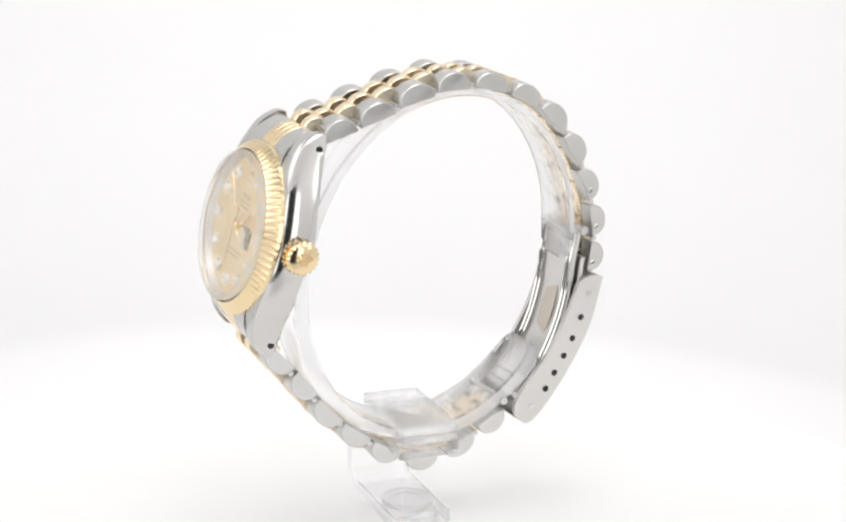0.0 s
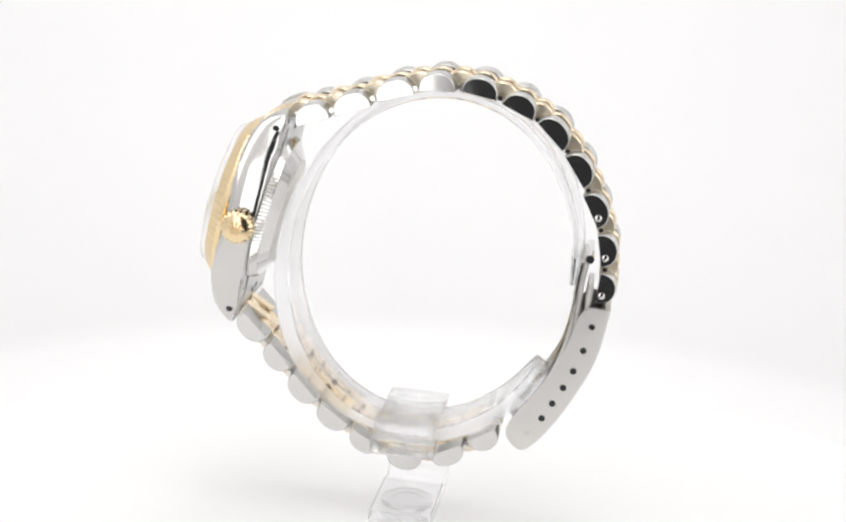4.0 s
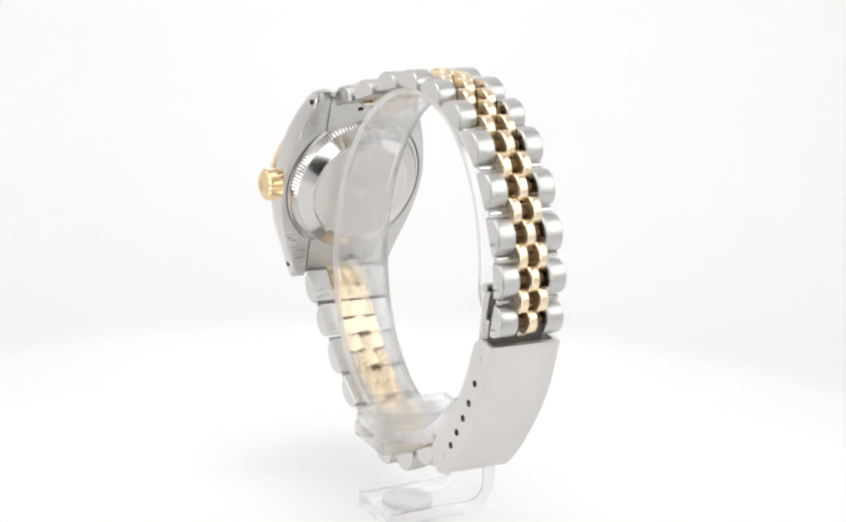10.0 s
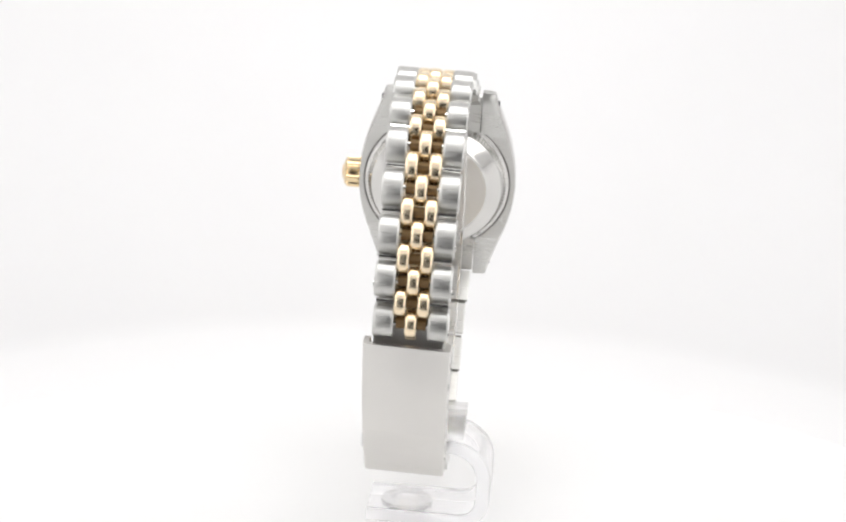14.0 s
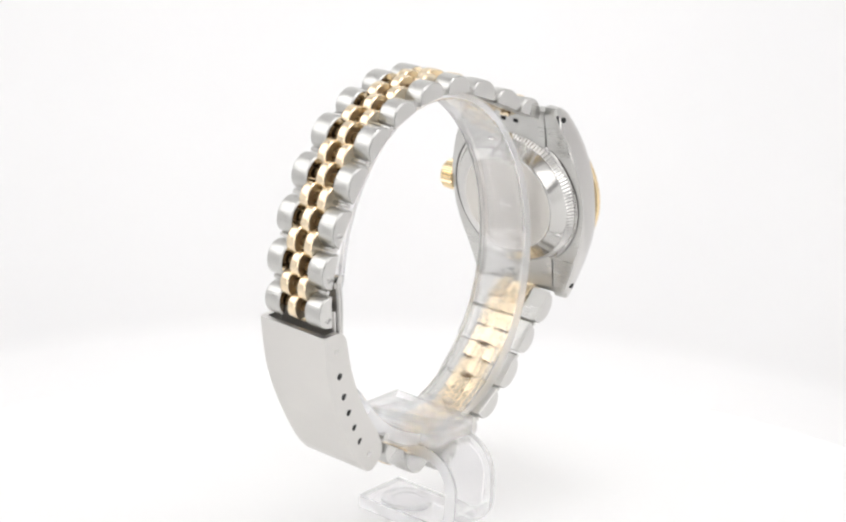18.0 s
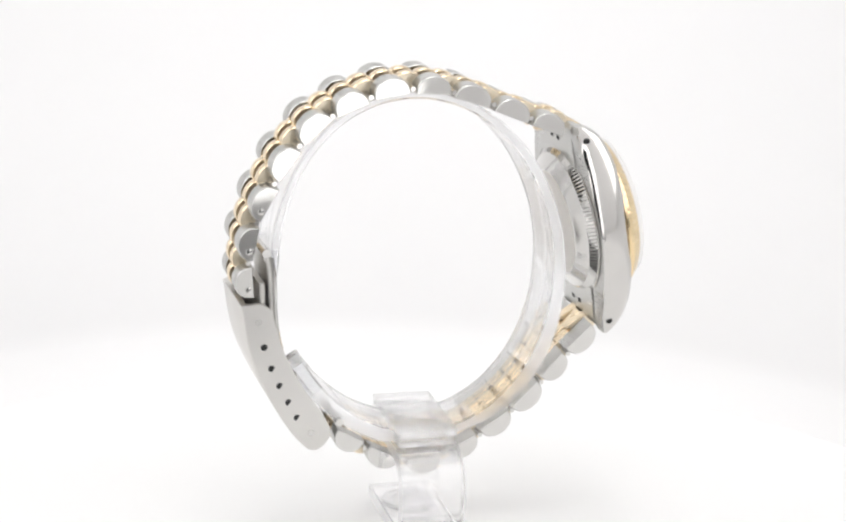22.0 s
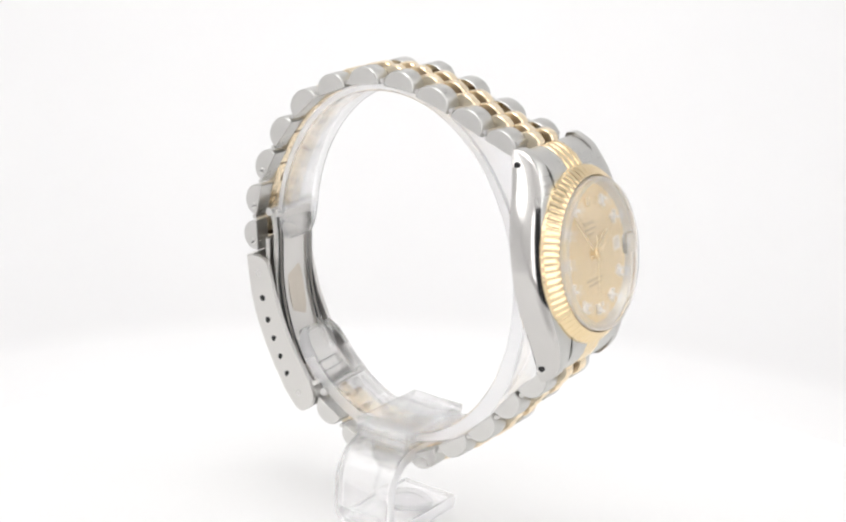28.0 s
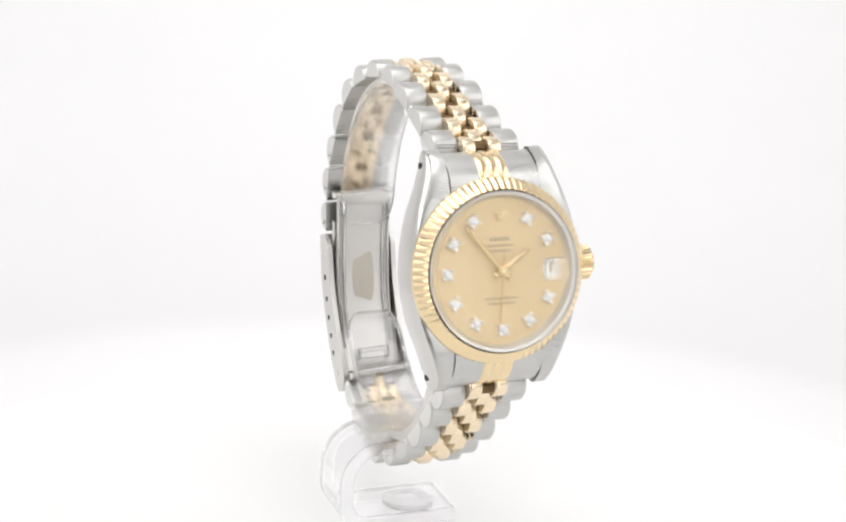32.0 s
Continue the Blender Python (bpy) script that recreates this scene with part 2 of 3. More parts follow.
def dial_text(parent):
    bars = [(0, 4.2, 3.0, 0.55), (0, 3.35, 3.8, 0.30), (0, 2.65, 2.9, 0.34), (0, -3.6, 4.9, 0.26), (0, -4.25, 3.9, 0.26)]
    for x, y, w, h in bars:
        bm = bmesh.new()
        n = int(w / (h * 0.95))
        for i in range(n):
            x0 = x - w / 2 + i * w / n
            block(bm, FACE, x0, x0 + w / n * 0.62, y - h / 2, y + h / 2, 5.0, 5.03)
        part("print_line", bm, INK, parent, "line of small dark print")


def hand(name, parent, angle, length, width, tail, height, mat):
    m = FACE @ pose(0, 0, height * MM, 0, 0, -angle)
    bm = bmesh.new()
    ring = [(-width * 0.5, -tail), (width * 0.5, -tail), (width * 0.5, length * 0.86), (0, length), (-width * 0.5, length * 0.86)]
    ridge = [[m @ Vector((x * MM, y * MM, 0)) for x, y in ring], [m @ Vector((x * MM * 0.45, y * MM, 0.00016)) for x, y in ring]]
    loft(bm, ridge)
    return part(name, bm, mat, parent)


def watch_head(watch):
    bm = bmesh.new()
    lathe(bm, [(11.9, -0.55), (12.0, 0.2), (12.0, 3.4), (11.8, 3.75), (11.0, 3.8), (11.0, -0.55)], CASE, 96, False, False)
    flank(bm, 1)
    flank(bm, -1)
    case = part("case", bm, CASE_STEEL, watch, "satin steel watch case with curved lugs")
    # brushed tops on the polished flanks
    case.data.materials.append(STEEL)
    out = CASE.to_3x3() @ Vector((0, 0, 1))
    for p in case.data.polygons:
        if abs(p.normal.dot(out)) > 0.75 or abs(p.normal.dot(CASE.to_3x3() @ Vector((1, 0, 0)))) < 0.35:
            p.material_index = 1
    for s in (-1, 1):
        for u in (-13.97, 13.97):
            # black rod in place of a cut hole
            bm = bmesh.new()
            x = s * ramp(abs(u), [13, 15], [9.25, 8.75])
            rod(bm, CASE @ Vector(((x - s * 0.6) * MM, u * MM, 0)), CASE @ Vector(((x + s * 0.17) * MM, u * MM, 0)), 0.48)
            part("lug_hole", bm, DARK, case, "dark drilled spring bar hole")

    # bezel with flutes cut across its slope
    def flute(k, i):
        deep = (0, 0, 0, 0.09, 0.10, 0.09, 0, 0)[k]
        odd = i % 4
        return (-deep * 0.7, -deep) if odd == 0 else ((-deep * 0.1, -deep * 0.15) if odd in (1, 3) else (0, 0))
    bm = bmesh.new()
    lathe(bm, [(10.7, 3.5), (12.2, 3.5), (12.36, 3.75), (12.3, 4.25), (11.65, 5.0), (11.0, 5.62), (10.8, 5.74), (10.62, 5.3)], CASE, 288, False, False, flute)
    part("bezel", bm, GOLD, watch, "fluted yellow gold bezel", sharp=20)
    bm = bmesh.new()
    lathe(bm, [(10.6, 5.3), (10.57, 5.99), (10.1, 5.9), (9.65, 5.0), (10.4, 4.95)], FACE, 96, False, False)
    part("inner_ring", bm, STEEL_FINE, watch, "satin steel ring under the crystal")
    bm = bmesh.new()
    lathe(bm, [(9.9, 4.6), (9.9, 5.0)], FACE, 96)
    dial = part("dial", bm, DIAL, watch, "champagne sunburst dial", sharp=30)
    dial_text(dial)
    # applied shape at twelve
    bm = bmesh.new()
    ring = [(-0.35, -0.6), (0.35, -0.6), (0.7, 0.6), (-0.7, 0.6)]
    loft(bm, [[FACE @ Vector((x * MM, (y + 7.2) * MM, h * MM)) for x, y in ring] for h in (5.0, 5.2)])
    part("dial_emblem", bm, GOLD, dial, "small applied gold emblem")
    # gem markers
    for hour in (1, 2, 4, 5, 6, 7, 8, 9, 10, 11):
        a = radians(90 - 30 * hour)
        m = FACE @ Matrix.Translation((7.75 * math.cos(a) * MM, 7.75 * math.sin(a) * MM, 0.005)) @ pose(0, 0, 0, 0, 0, -30 * hour)
        bm = bmesh.new()
        lathe(bm, [(0.68, 0.0), (0.72, 0.22), (0.56, 0.30)], m, 16, True, True, lambda k, i: (0.22, 0) if i % 4 == 2 else ((-0.12, 0) if i % 4 == 0 else (0, 0)))
        part("hour_marker", bm, SETTING, dial, "diamond in a four-claw setting", sharp=20)
        bm = bmesh.new()
        lathe(bm, [(0.28, 0.18), (0.54, 0.42), (0.28, 0.56)], m, 8)
        part("diamond", bm, GEM, dial, "clear cut diamond", sharp=5)
        bm = bmesh.new()
        for q in range(4):
            b = math.pi / 4 + q * math.pi / 2
            c = m @ Vector((0.88 * math.cos(b) * MM, 0.88 * math.sin(b) * MM, 0.0002))
            d = m @ Vector((0.66 * math.cos(b) * MM, 0.66 * math.sin(b) * MM, 0.0006))
            rod(bm, c, d, 0.23, 8)
        part("claw", bm, SETTING, dial)
    # date window
    bm = bmesh.new()
    block(bm, FACE, 6.3, 8.3, -0.95, 0.95, 4.9, 5.02)
    part("date_window", bm, PAPER, dial, "white date window with dark numerals")
    bm = bmesh.new()
    for x in (6.65, 7.35):
        block(bm, FACE, x, x + 0.22, -0.55, 0.55, 5.0, 5.035)
        block(bm, FACE, x, x + 0.5, 0.33, 0.55, 5.0, 5.035)
    part("date_numeral", bm, INK, dial)
    # pointers of the dial
    hand("hour_hand", watch, 56.5, 5.0, 0.62, 1.2, 5.35, GOLD)
    hand("minute_hand", watch, -40.0, 8.3, 0.52, 1.6, 5.6, GOLD)
    hand("second_hand", watch, 186.0, 7.4, 0.16, 2.6, 5.85, GOLD)
    bm = bmesh.new()
    lathe(bm, [(0.72, 5.0), (0.74, 5.85), (0.6, 5.98), (0.38, 5.98), (0.34, 6.12), (0.1, 6.15)], FACE, 20)
    part("hand_hub", bm, GOLD, watch)
    # crystal and its magnifier
    bm = bmesh.new()
    lathe(bm, [(10.56, 6.0), (10.58, 6.6), (10.4, 6.85), (9.9, 7.0)], FACE, 96)
    crystal = part("crystal", bm, CRYSTAL, watch, "flat clear crystal with a date magnifier")
    crystal.data.materials.append(CRYSTAL_EDGE)
    for p in crystal.data.polygons:
        if abs(p.normal.dot(CASE.to_3x3() @ Vector((0, 0, 1)))) < 0.97:
            p.material_index = 1
    crystal.visible_shadow = False
    bm = bmesh.new()
    lens = []
    for k, h in ((1.0, 6.97), (0.98, 7.1), (0.93, 7.2), (0.82, 7.28), (0.5, 7.38), (0.2, 7.41)):
        ring = []
        for i in range(28):
            a = 2 * math.pi * i / 28
            ca, sa = math.cos(a), math.sin(a)
            ring.append(FACE @ Vector(((7.1 + 1.9 * k * math.copysign(abs(ca) ** 0.55, ca)) * MM, 1.55 * k * math.copysign(abs(sa) ** 0.55, sa) * MM, h * MM)))
        lens.append(ring)
    loft(bm, lens)
    part("magnifier", bm, LENS, crystal, "small raised magnifying lens").visible_shadow = False
    # winding crown
    side = CASE @ Matrix.Translation((0.0115, 0, 0.0010)) @ pose(0, 0, 0, 0, 90, 0)

    def ribs(k, i):
        return (-0.20, 0) if k in (2, 3, 4) and i % 4 in (0, 3) else (0, 0)
    bm = bmesh.new()
    lathe(bm, [(1.5, 0.0), (1.6, 0.75), (2.35, 0.85), (2.45, 1.2), (2.40, 2.9), (2.0, 3.25), (1.5, 3.45), (0.8, 3.58)], side, 80, True, True, ribs)
    crown = part("winding_crown", bm, GOLD, watch, "ribbed yellow gold winding crown", sharp=25)
    bm = bmesh.new()
    for q in range(5):
        b = radians(30 + 30 * q)
        tip = Vector((1.15 * math.cos(b), 1.15 * math.sin(b) - 0.3, 3.5)) * MM
        rod(bm, side @ Vector((0.3 * math.cos(b) * MM, -0.0004, 0.0036)), side @ tip, 0.16, 8)
        lathe(bm, [(0.22, -0.1), (0.2, 0.14), (0.08, 0.22)], side @ Matrix.Translation(tip), 10)
    block(bm, side, -0.6, 0.6, -0.85, -0.45, 3.4, 3.72, 0.1)
    part("crown_emblem", bm, GOLD_SATIN, crown)
    # case back with a ridged rim
    def ridge(k, i):
        return (-0.22 if i % 2 else 0, 0) if k in (3, 4) else (0, 0)
    bm = bmesh.new()
    lathe(bm, [(11.5, -0.4), (11.5, -0.85), (11.35, -0.95), (11.05, -1.0), (10.45, -2.0), (10.3, -2.1), (10.15, -2.14), (8.35, -3.2), (8.15, -3.28), (8.0, -3.3), (4, -3.3)], CASE, 240, False, True, ridge)
    back = part("case_back", bm, RIM_STEEL, watch, "screwed steel case back with a ridged rim", sharp=20)
    bm = bmesh.new()
    lathe(bm, [(7.95, -3.25), (7.9, -3.36), (2, -3.38)], CASE, 96, False, True)
    part("back_disc", bm, BACK_STEEL, back, "flat satin centre of the case back")
    # proud grey ring, coloured for the shade in the groove
    bm = bmesh.new()
    lathe(bm, [(11.70, -0.7), (11.68, -0.95), (11.5, -0.96), (11.5, -0.7)], CASE, 96, False, False)
    part("back_groove_shade", bm, GROOVE, back, "thin grey ring for the shade in the joint round the case back")
    bm = bmesh.new()
    block(bm, CASE, -1.7, 1.1, -0.13, 0.13, -3.42, -3.3)
    block(bm, CASE, 0.1, 0.34, -1.5, 0.9, -3.42, -3.3)
    part("pale_mark", bm, PAPER, back, "small pale mark of two crossed strokes")
    # end pieces between the lugs
    for s in (1, -1):
        path = [(9.4, 3.75), (11.3, 3.72), (12.4, 3.45), (13.6, 2.75), (14.6, 1.75), (15.3, 0.75), (15.6, -0.2), (15.3, -1.1), (13.5, -1.3), (9.4, -1.2)]
        bm = bmesh.new()
        loft(bm, [[CASE @ Vector((r * MM, s * u * MM, n * MM)) for u, n in path] for r in (-6.38, 6.38)])
        end = part("end_link", bm, STEEL, watch, "curved steel end link between the lugs")
        swell = 0.15 if s > 0 else 0.06
        for r0 in (-2.1, -0.68, 0.74):
            bm = bmesh.new()
            rings = []
            inset = path[:7] + [(14.7, -0.5), (13.0, 1.5), (9.4, 2.6)]
            for f, g in ((0.0, 0.0), (0.06, 0.55 * swell), (0.3, swell), (0.7, swell), (0.94, 0.55 * swell), (1.0, 0.0)):
                rings.append([CASE @ Vector(((r0 + 1.36 * f) * MM, s * (u + (g if n > -1 else 0) * 0.6) * MM, (n + g * (1 if n > 0 else 0)) * MM)) for u, n in inset])
            loft(bm, rings)
            part("gold_insert", bm, GOLD, end, "gold rib of the end link")
        for r0 in (-1.6, 0.7):
            bm = bmesh.new()
            block(bm, CASE, r0, r0 + 0.9, s * 13.0 - 0.3, s * 13.0 + 0.3, -1.34, -1.2)
            part("slot", bm, DARK, end)


# bracelet: chords of the inner side, case to clasp over the top, then case to clasp below
UPPER = [((18.2, -54.4), (13.3, -52.7)), ((12.8, -52.5), (7.5, -50.6)), ((6.95, -50.15), (1.5, -48.55)), ((1.15, -48.15), (-4.1, -47.9)), ((-4.75, -47.75), (-10.0, -48.75)),
         ((-10.6, -49.1), (-15.25, -51.15)), ((-15.75, -51.3), (-19.7, -55.15)), ((-20.0, -55.8), (-23.05, -60.25)), ((-22.95, -61.15), (-25.5, -65.9)),
         ((-25.5, -66.6), (-26.45, -71.5)), ((-26.45, -72.2), (-26.0, -76.9))]
LOWER = [((25.25, -82.95), (21.4, -86.8)), ((21.0, -87.3), (17.75, -91.2)), ((17.45, -91.85), (13.5, -95.9)), ((13.2, -96.3), (8.65, -99.3)), ((8.3, -99.9), (3.6, -102.2)),
         ((2.9, -102.75), (-2.6, -103.4)), ((-3.3, -103.0), (-8.3, -100.6)), ((-8.9, -100.0), (-13.2, -97.6))]
RING_AT = (-1.8, -75.0)


def centre_x(y):
    return 0.07 + 1.12 * min(1, max(0, (20 - y) / 40)) ** 0.8


YAW = 0.7      # the band sits turned a little on the stand


def upper_lean(y):
    return ramp(-y, [-18, -10, -4, 2, 10, 25], [-1.0, -1.0, 0.2, 0.8, 1.2, 1.2])


def lower_lean(y):
    return ramp(y, [-13, 10, 25], [-0.5, -0.8, 1.6])


def link_frame(a, b, lean):
    """A space at a chord's middle: x across the band, y along it, z outwards."""
    mid = ((a[0] + b[0]) / 2, (a[1] + b[1]) / 2)
    d = Vector((0, b[0] - a[0], b[1] - a[1])).normalized()
    out = Vector((0, d.z, -d.y))
    if out.y * (mid[0] - RING_AT[0]) + out.z * (mid[1] - RING_AT[1]) < 0:
        out = -out
    across = d.cross(out)
    m = Matrix((across, d, out)).transposed().to_4x4()
    return Matrix.Translation(place(centre_x(mid[0]), *mid)) @ pose(0, 0, 0, 0, lean(mid[0]), YAW) @ m


def link_mesh(name, mat, half, width, height, shoulder, half_top, ends, crown=0.16, full=1.0):
    """A rounded link: flat inside, half-round outside, chamfered ends."""
    def section(inset):
        pts = [(-half + inset, 0.0 + inset * 0.6), (-half + inset, shoulder)]
        for i in range(15):
            a = math.pi * (1 - i / 14)
            ca = math.cos(a)
            pts.append(((half_top - inset) * math.copysign(abs(ca) ** full, ca), shoulder + 0.02 + (height - shoulder - inset) * math.sin(a) ** (0.9 * full)))
        pts += [(half - inset, shoulder), (half - inset, 0.0 + inset * 0.6)]
        return pts
    bm = bmesh.new()
    w = width / 2
    edge = [(0.0, crown), (0.14, 0.02), (0.3, 0.0)]
    steps = [(-w + d, i) for d, i in edge] + [(w - d, i) for d, i in edge[::-1]]
    rings = [[Vector((x * MM, y * MM, z * MM)) for y, z in section(i)] for x, i in steps]
    loft(bm, rings)
    return mesh_of(name, bm, mat, 40, ends)


def screw_mesh():
    bm = bmesh.new()
    lathe(bm, [(0.5, -0.3), (0.5, 0.03), (0.42, 0.08)], Matrix(), 16)
    head = mesh_of("link_screw", bm, POLISHED)
    bm = bmesh.new()
    block(bm, pose(0, 0, 0, 0, 0, 35), -0.4, 0.4, -0.07, 0.07, 0.0, 0.095)
    return head, mesh_of("screw_slot", bm, DARK)


def bracelet(watch):
    screw = screw_mesh()

    def pin(m, w):
        # dull pin through a joint, its dark colour standing in for gap shade
        bm = bmesh.new()
        rod(bm, m @ Vector((-w / 2 * 0.40 * MM, 0, 0.0008)), m @ Vector((w / 2 * 0.40 * MM, 0, 0.0008)), 0.8, 10)
        part("link_pin", bm, GAP_GOLD, watch)
        bm = bmesh.new()
        rod(bm, m @ Vector((-w / 2 * 0.94 * MM, 0, 0.0009)), m @ Vector((w / 2 * 0.94 * MM, 0, 0.0009)), 0.36, 10)
        part("link_bar", bm, POLISHED, watch)
    for chain, taper, lean in ((UPPER, ([0, 3, 10], [12.4, 10.9, 10.0]), upper_lean), (LOWER, ([0, 3, 7], [12.4, 11.2, 10.4]), lower_lean)):
        n = len(chain)
        for k, (a, b) in enumerate(chain):
            w = ramp(k, *taper)
            half = math.hypot(a[0] - b[0], a[1] - b[1]) / 2 * 0.985
            m = link_frame(a, b, lean)
            ow, gw = 0.272 * w, 0.145 * w
            steel = link_mesh("outer_link", STEEL, half, ow, 2.62, 0.35, half * 0.985, POLISHED)
            for s in (-1, 1):
                shared_part("outer_link", steel, watch, m @ Matrix.Translation((s * (w / 2 - ow / 2) * MM, 0, 0)))
                if chain is UPPER and k >= 8:
                    side = m @ Matrix.Translation((s * (w / 2 + 0.01) * MM, 0.45 * half * MM, 0.75 * MM)) @ pose(0, 0, 0, 0, s * 90, 0)
                    head = shared_part("link_screw", screw[0], watch, side, "small polished link screw")
                    shared_part("screw_slot", screw[1], head)
            gold = link_mesh("center_link", GOLD_LINK, half + 0.2, gw, 2.72, 0.45, half * 0.82, SIDE_GOLD, 0.14, 0.92)
            shared_part("center_link", gold, watch, m)
            if k + 1 < n:
                c, d = chain[k + 1]
                pa, pb = ((a[0] + b[0]) / 2, (a[1] + b[1]) / 2), ((c[0] + d[0]) / 2, (c[1] + d[1]) / 2)
                mj = link_frame(pa, pb, lean)
                for s in (-1, 1):
                    shared_part("side_link", gold, watch, mj @ Matrix.Translation((s * (gw + 0.07) * MM, 0, 0.03 * MM)))
                pin(mj, w)
            pin(m, w)
            if k == 0:
                # gold pieces that tie the first link to the end link
                root = CASE @ Vector((0, (0.0150 if chain is UPPER else -0.0150), 0.0002))
                mj = link_frame((root.y / MM, root.z / MM - GROUND), ((a[0] + b[0]) / 2, (a[1] + b[1]) / 2), lean)
                pin(mj, w)
                for s in (-1, 1):
                    shared_part("side_link", gold, watch, mj @ Matrix.Translation((s * (gw + 0.07) * MM, 0, -0.6 * MM)))


def bent_strip(bm, path, x0, x1, thick, inset=0.0, at=place):
    """A bent strip with rounded long edges; path (y, z) is its middle, thick across it."""
    rings = []
    for i, p in enumerate(path):
        q = path[min(i + 1, len(path) - 1)] - path[max(i - 1, 0)]
        q = q / np.hypot(*q)
        nrm = np.array((-q[1], q[0]))
        h = (thick[i] if isinstance(thick, list) else thick) / 2
        e = min(h * 0.6, 0.3)
        ends = 0.0
        from_end = min(i, len(path) - 1 - i)
        if inset and from_end < 3:
            ends = inset * (1.0, 0.3, 0.08)[from_end]
        sec = [(x0 + ends, -h + e), (x0 + e + ends, -h), (x1 - e - ends, -h), (x1 - ends, -h + e), (x1 - ends, h - e), (x1 - e - ends, h), (x0 + e + ends, h), (x0 + ends, h - e)]
        rings.append([at(x, p[0] + nrm[0] * d, p[1] + nrm[1] * d) for x, d in sec])
    loft(bm, rings)


def clasp(watch):
    def place(x, y, z):
        d = x - 0.8
        return Vector((x * MM, (y + 0.057 * d) * MM, (z - 0.047 * d + GROUND) * MM))

    def strip(bm, path, x0, x1, thick):
        bent_strip(bm, path, x0, x1, thick, 0.0, place)

    outer = smooth_path([(-28.2, -77.7), (-26.75, -85.0), (-24.0, -91.4), (-20.2, -97.6), (-16.7, -101.3)], 14)
    inner = smooth_path([(-24.2, -77.3), (-22.1, -84.2), (-19.1, -90.1), (-15.9, -94.6), (-14.1, -98.0)], 14)
    n = len(outer)
    bm = bmesh.new()
    rings = []
    for i, (o, q) in enumerate(zip(outer, inner)):
        s = i / (n - 1)
        d = 1.0
        for e in (s, 1 - s):
            if e < 0.07:
                d = min(d, 0.62 + 0.38 * math.sqrt(1 - (1 - e / 0.07) ** 2))
        soft = 0.0
        if 1 - s < 0.09:
            soft = 0.42 * (1 - math.sqrt(1 - (1 - (1 - s) / 0.09) ** 2))
        o = o + (q - o) * soft
        xa, xb = -4.95, 6.6 - 0.45 * s
        t = 0.75
        sec = [(xa, d), (xa, 0.08), (xa + 0.07, 0.025), (xa + 0.25, 0.0), (xb - 0.25, 0.0), (xb - 0.07, 0.025), (xb, 0.08), (xb, d), (xb - t, d), (xb - t, 0.2), (xa + t, 0.2), (xa + t, d)]
        rings.append([place(x, *(o + (q - o) * k)) for x, k in sec])
    loft(bm, rings)
    cover = part("clasp_cover", bm, STEEL_FINE, watch, "curved brushed steel clasp cover")
    holes = [((-25.08, -83.69), (-24.44, -84.22)), ((-23.94, -86.99), (-23.23, -87.5)), ((-22.69, -89.67), (-21.97, -90.25)), ((-21.27, -92.36), (-20.62, -92.82)), ((-19.87, -94.8), (-19.32, -95.33))]
    for k, (a, b) in enumerate(holes):
        mid = ((a[0] + b[0]) / 2, (a[1] + b[1]) / 2)
        xb = 6.6 - 0.45 * (mid[1] + 78) / -22.3
        for x in (-4.95, xb):
            bm = bmesh.new()
            s = -1 if x < 0 else 1
            rod(bm, place(x - s * 0.4, *mid), place(x + s * 0.05, *mid), 0.5)
            part("adjustment_hole", bm, DARK, cover, "dark round adjustment hole")
    for y, z in ((-25.7, -80.2), (-17.4, -97.6)):
        for x in (-4.95, 6.45 if z > -90 else 6.18):
            bm = bmesh.new()
            s = -1 if x < 0 else 1
            rod(bm, place(x - s * 0.4, y, z), place(x + s * 0.14, y, z), 0.46)
            part("rivet", bm, POLISHED, cover)
    path = smooth_path([(-24.3, -70.8), (-23.7, -75.0), (-23.3, -81.0), (-22.0, -86.6), (-19.5, -92.4), (-16.0, -97.0)], 6)
    bm = bmesh.new()
    strip(bm, [p + np.array((-1.3, -0.6)) for p in path[5:-2]], -3.9, 5.5, 0.8)
    part("inner_blade", bm, STEEL_FINE, watch, "second folded blade under the clasp cover")
    bm = bmesh.new()
    strip(bm, path, -3.6, 5.2, 0.7)
    blade = part("clasp_blade", bm, STEEL_FINE, watch, "folded steel blade inside the clasp")
    inward = [p + np.array((0.55, 0.25)) for p in path]
    for x0, x1 in ((-3.55, -3.2), (-2.65, -2.3), (3.9, 4.25), (4.8, 5.15)):
        bm = bmesh.new()
        strip(bm, inward[1:-4], x0, x1, 0.6)
        part("blade_rail", bm, POLISHED, blade)
    bm = bmesh.new()
    strip(bm, inward[22:-1], -2.2, 3.8, 0.5)
    part("blade_tongue", bm, STEEL_FINE, blade)
    # stamped oval on the blade
    mid = path[15]
    bm = bmesh.new()
    d = path[18] - path[12]
    d = d / np.hypot(*d)
    m = Matrix((Vector((1, 0, 0)), Vector((0, -d[0], -d[1])), Vector((0, -d[1], d[0])) * -1)).transposed().to_4x4()
    m = Matrix.Translation(place(0.8, mid[0] + 0.33, mid[1] + 0.15)) @ m
    made = []
    for w, l, h in ((1.75, 4.7, -0.2), (1.75, 4.7, 0.035), (1.66, 4.6, 0.05), (1.5, 4.4, 0.03)):
        ring = []
        for i in range(36):
            ca, sa = math.cos(2 * math.pi * i / 36), math.sin(2 * math.pi * i / 36)
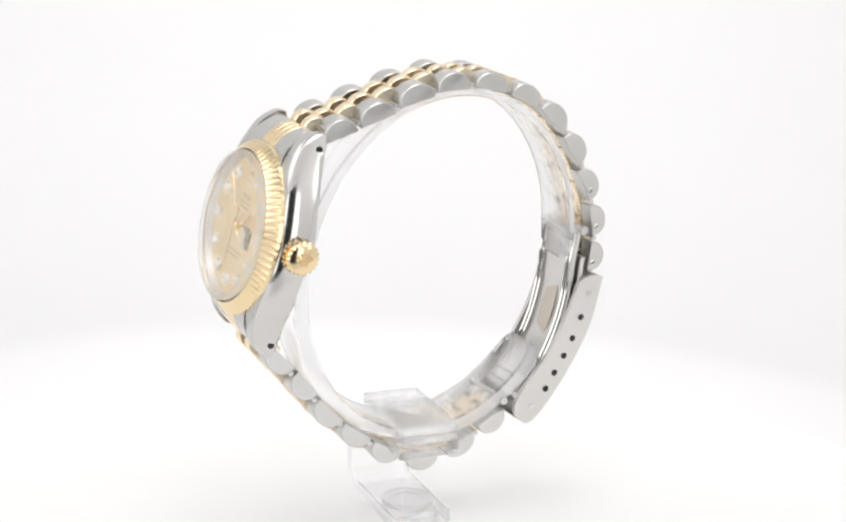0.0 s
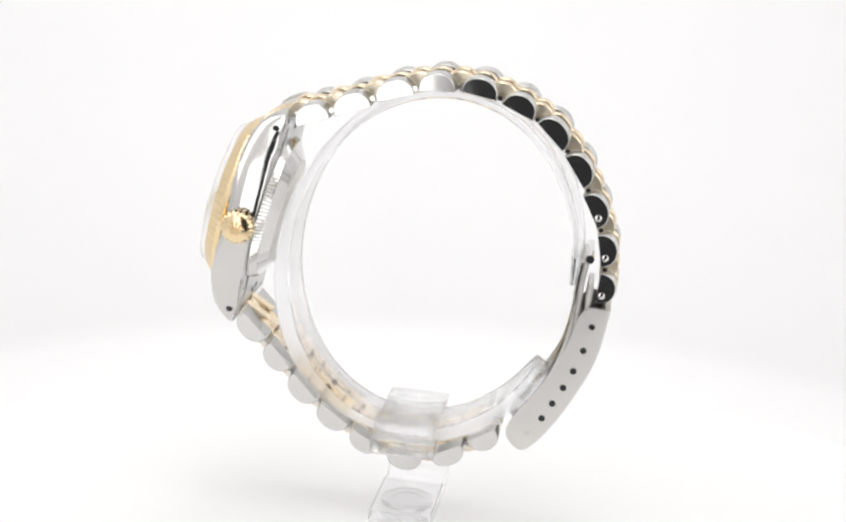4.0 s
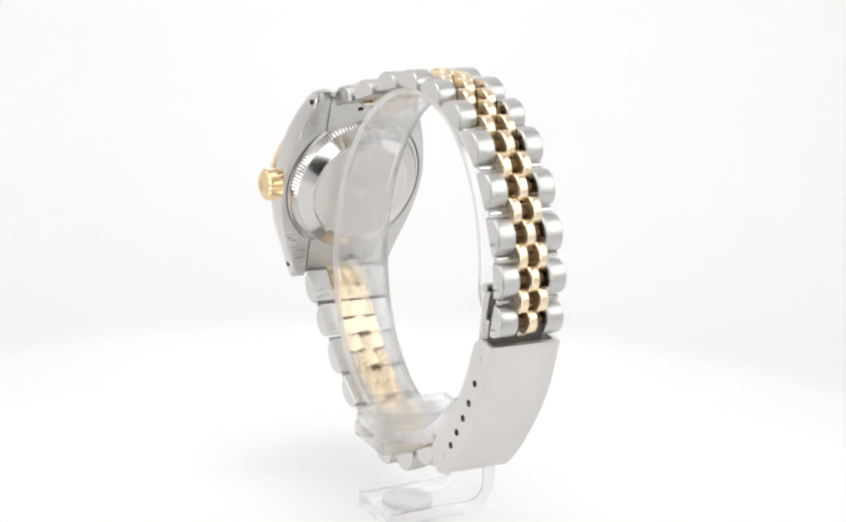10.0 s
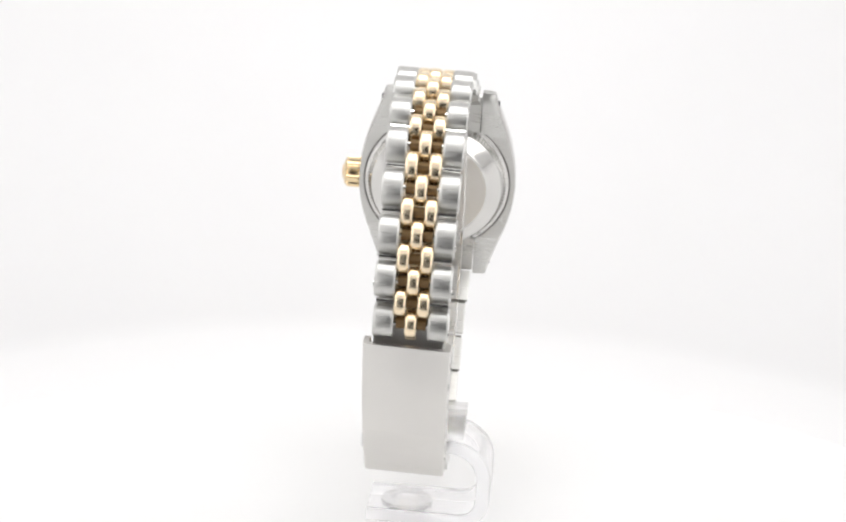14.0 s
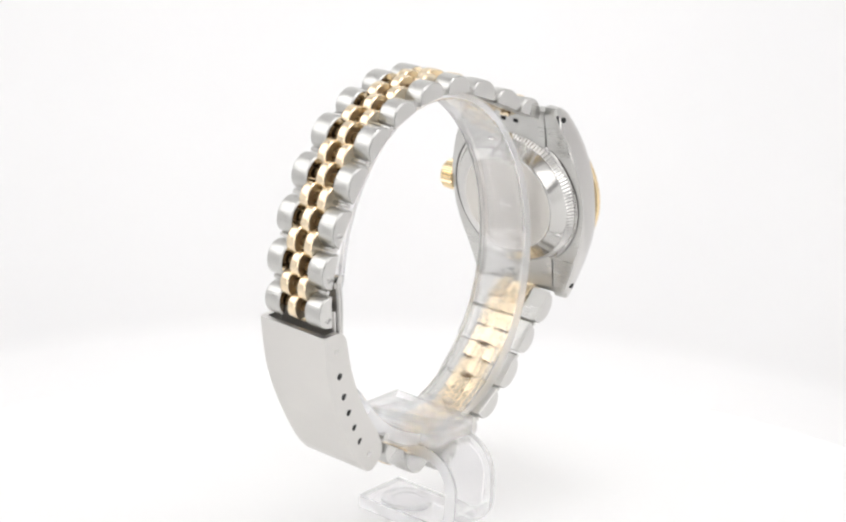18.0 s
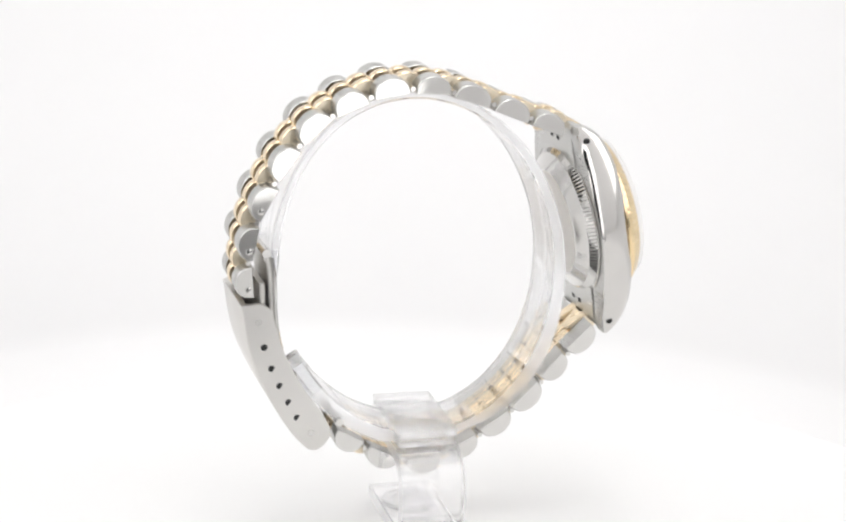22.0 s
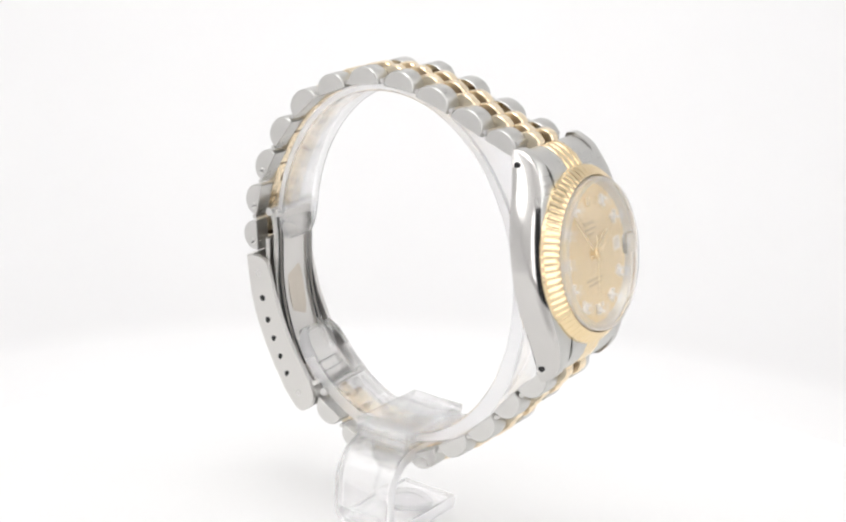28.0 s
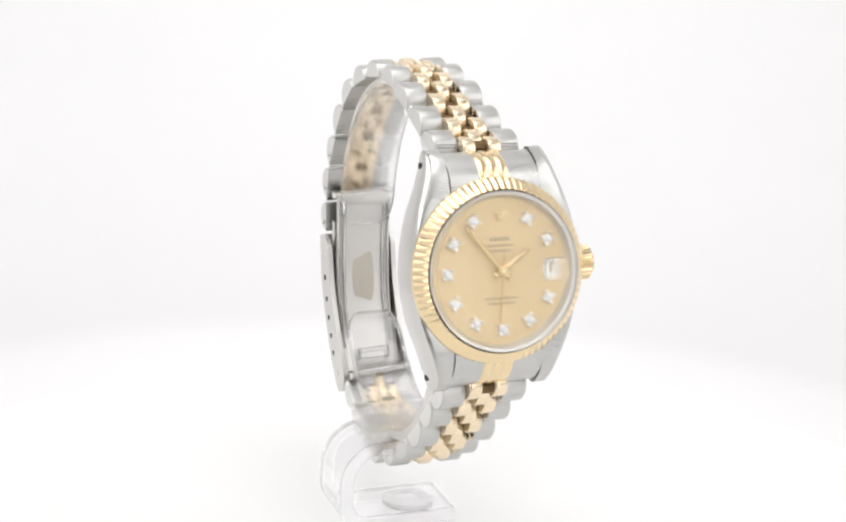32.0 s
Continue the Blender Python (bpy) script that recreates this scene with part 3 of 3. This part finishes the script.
            ring.append(m @ Vector((w * math.copysign(abs(ca) ** 0.7, ca) * MM, l * math.copysign(abs(sa) ** 0.7, sa) * MM, h * MM)))
        made.append(ring)
    loft(bm, made)
    part("stamped_oval", bm, STAMP, blade, "worn oblong stamp, rough and beige")
    bm = bmesh.new()
    for k in range(5):
        block(bm, m, -0.5 + 0.2 * (k % 2), 0.4 + 0.2 * (k % 3), -2.7 + k * 1.2, -2.3 + k * 1.2, -0.12, 0.035)
    part("stamped_mark", bm, STEEL_FINE, blade)
    # framed slot near the lower hinge
    for x0, x1, lift, mat, name in ((-1.9, 3.5, 0.62, DARK, "blade_slot"), (-1.55, 3.15, 0.68, STEEL_FINE, "slot_bridge")):
        at = path[-4:-1] if mat is DARK else [path[-4] * 0.8 + path[-3] * 0.2, path[-3], path[-2] * 0.8 + path[-3] * 0.2]
        bm = bmesh.new()
        strip(bm, [p + np.array((lift, lift * 0.53)) for p in at], x0, x1, 0.5)
        part(name, bm, mat, blade)
    bm = bmesh.new()
    skew = Matrix.Translation(place(0.8, -23.9, -71.2)) @ pose(0, 0, 0, 12, 0, 0)
    block(bm, skew, -4.0, 4.2, -0.8, 0.4, -0.8, 0.8, 0.25)
    part("hinge_bracket", bm, STEEL_FINE, watch, "steel hinge bracket of the clasp")
    bm = bmesh.new()
    rod(bm, place(-4.3, -24.6, -70.4), place(5.7, -24.6, -70.4), 0.62)
    part("hinge_pin", bm, POLISHED, watch)
    bm = bmesh.new()
    rod(bm, place(-4.3, -13.0, -96.6), place(5.6, -13.0, -96.6), 0.6)
    part("hinge_pin", bm, POLISHED, watch)


def wristwatch():
    watch = new("wristwatch")
    tagged(watch, "two-tone steel and gold wristwatch with champagne dial on a clear stand", "watch")
    watch_head(watch)
    bracelet(watch)
    clasp(watch)
    return watch


# ------------------------------------------------------------------ the stand
def watch_stand():
    stand = new("watch_stand")
    tagged(stand, "clear acrylic C-shaped watch display stand on a bent foot", "display stand")
    path, thick = [], []
    for i in range(97):
        a = 172.5 - (172.5 + 156) * i / 96
        t = ramp(-a, [-172.5, -90, -40, 0, 40, 65, 82, 98, 115, 156], [1.3, 1.3, 1.5, 2.0, 2.7, 2.6, 1.7, 1.7, 2.4, 2.4])
        u, v = (20.38 + t / 2) * math.cos(radians(a)), (25.3 + t / 2) * math.sin(radians(a))
        path.append(np.array((-1.68 + 0.98 * u - 0.2 * v, -74.1 + 0.2 * u + 0.98 * v)))
        thick.append(t)
    bm = bmesh.new()
    bent_strip(bm, path, -3.9, 4.9, thick, inset=1.7)
    ring = part("ring", bm, RING, stand, "curved clear acrylic strip inside the bracelet")
    acrylic(ring, 0)
    # smooth rounded ends, tinted grey to stand in for bent light's dark lines
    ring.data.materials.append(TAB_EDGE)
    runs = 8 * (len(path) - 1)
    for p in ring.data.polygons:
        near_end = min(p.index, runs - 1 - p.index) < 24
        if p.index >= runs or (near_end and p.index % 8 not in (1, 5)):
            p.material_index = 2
    # bent sheet: upper plate, leg, foot
    mid = [(-7.0, -101.5), (6.4, -101.5)]
    for i in range(1, 8):
        a = math.pi / 2 * (1 - i / 7)
        mid.append((6.4 + 5.2 * math.cos(a), -106.7 + 5.2 * math.sin(a)))
    mid.append((11.6, -110.0))
    for i in range(1, 7):
        a = -math.pi / 2 * i / 6
        mid.append((8.2 + 3.4 * math.cos(a), -110.05 + 3.4 * math.sin(a)))
    mid.append((-5.8, -113.45))
    p = [np.array(q) for q in mid]
    rings = []
    for i, q in enumerate(p):
        d = p[min(i + 1, len(p) - 1)] - p[max(i - 1, 0)]
        d = d / np.hypot(*d)
        nrm = np.array((-d[1], d[0]))
        h = 1.1
        w = ramp(q[1], [-115, -112, -104], [4.75, 4.8, 4.85])
        e = 0.18
        sec = [(-w, -h + e), (-w + e, -h), (w - e, -h), (w, -h + e), (w, h - e), (w - e, h), (-w + e, h), (-w, h - e)]
        rings.append([place(q[0] + nrm[0] * g, y + 0.2, q[1] + nrm[1] * g) for y, g in sec])
    bm = bmesh.new()
    loft(bm, rings)
    foot = part("foot", bm, ACRYLIC, stand, "bent clear acrylic foot")
    acrylic(foot, 1)
    bm = bmesh.new()
    block(bm, Matrix.Translation((0, 0, GROUND * MM)), -6.9, 8.2, -4.4, 4.6, -98.95, -97.7, 0.22)
    clamp = part("clamp_plate", bm, ACRYLIC, stand, "clear plate that holds the ring on the foot")
    for x0, x1 in ((-6.9, -4.1), (5.1, 8.2)):
        bm = bmesh.new()
        block(bm, Matrix.Translation((0, 0, GROUND * MM)), x0, x1, -4.3, 4.5, -100.36, -99.0, 0.15)
        spacer = part("spacer", bm, ACRYLIC, stand, "clear spacer beside the ring")
        spacer.visible_shadow = False
    bm = bmesh.new()
    lathe(bm, [(3.95, -114.2), (3.95, -112.75), (3.7, -112.6), (2.3, -112.6), (2.15, -112.9), (0.6, -112.9)], Matrix.Translation((0, 0, GROUND * MM)), 40)
    disc = part("foot_disc", bm, ACRYLIC, stand, "round clear disc set into the foot")
    for ob in (ring, foot, disc, clamp):
        ob.visible_shadow = False
    return stand


light_box()
WATCH = wristwatch()
STAND = watch_stand()


def turn(t):
    d = t - 13.5
    return pose(0, 0, 0, 0, 0, TURN_RATE * d + TURN_BEND * d * d)


def motions():
    for thing in (WATCH, STAND):
        walk(thing, [(t, turn(t)) for t in range(0, 33)])


motions()
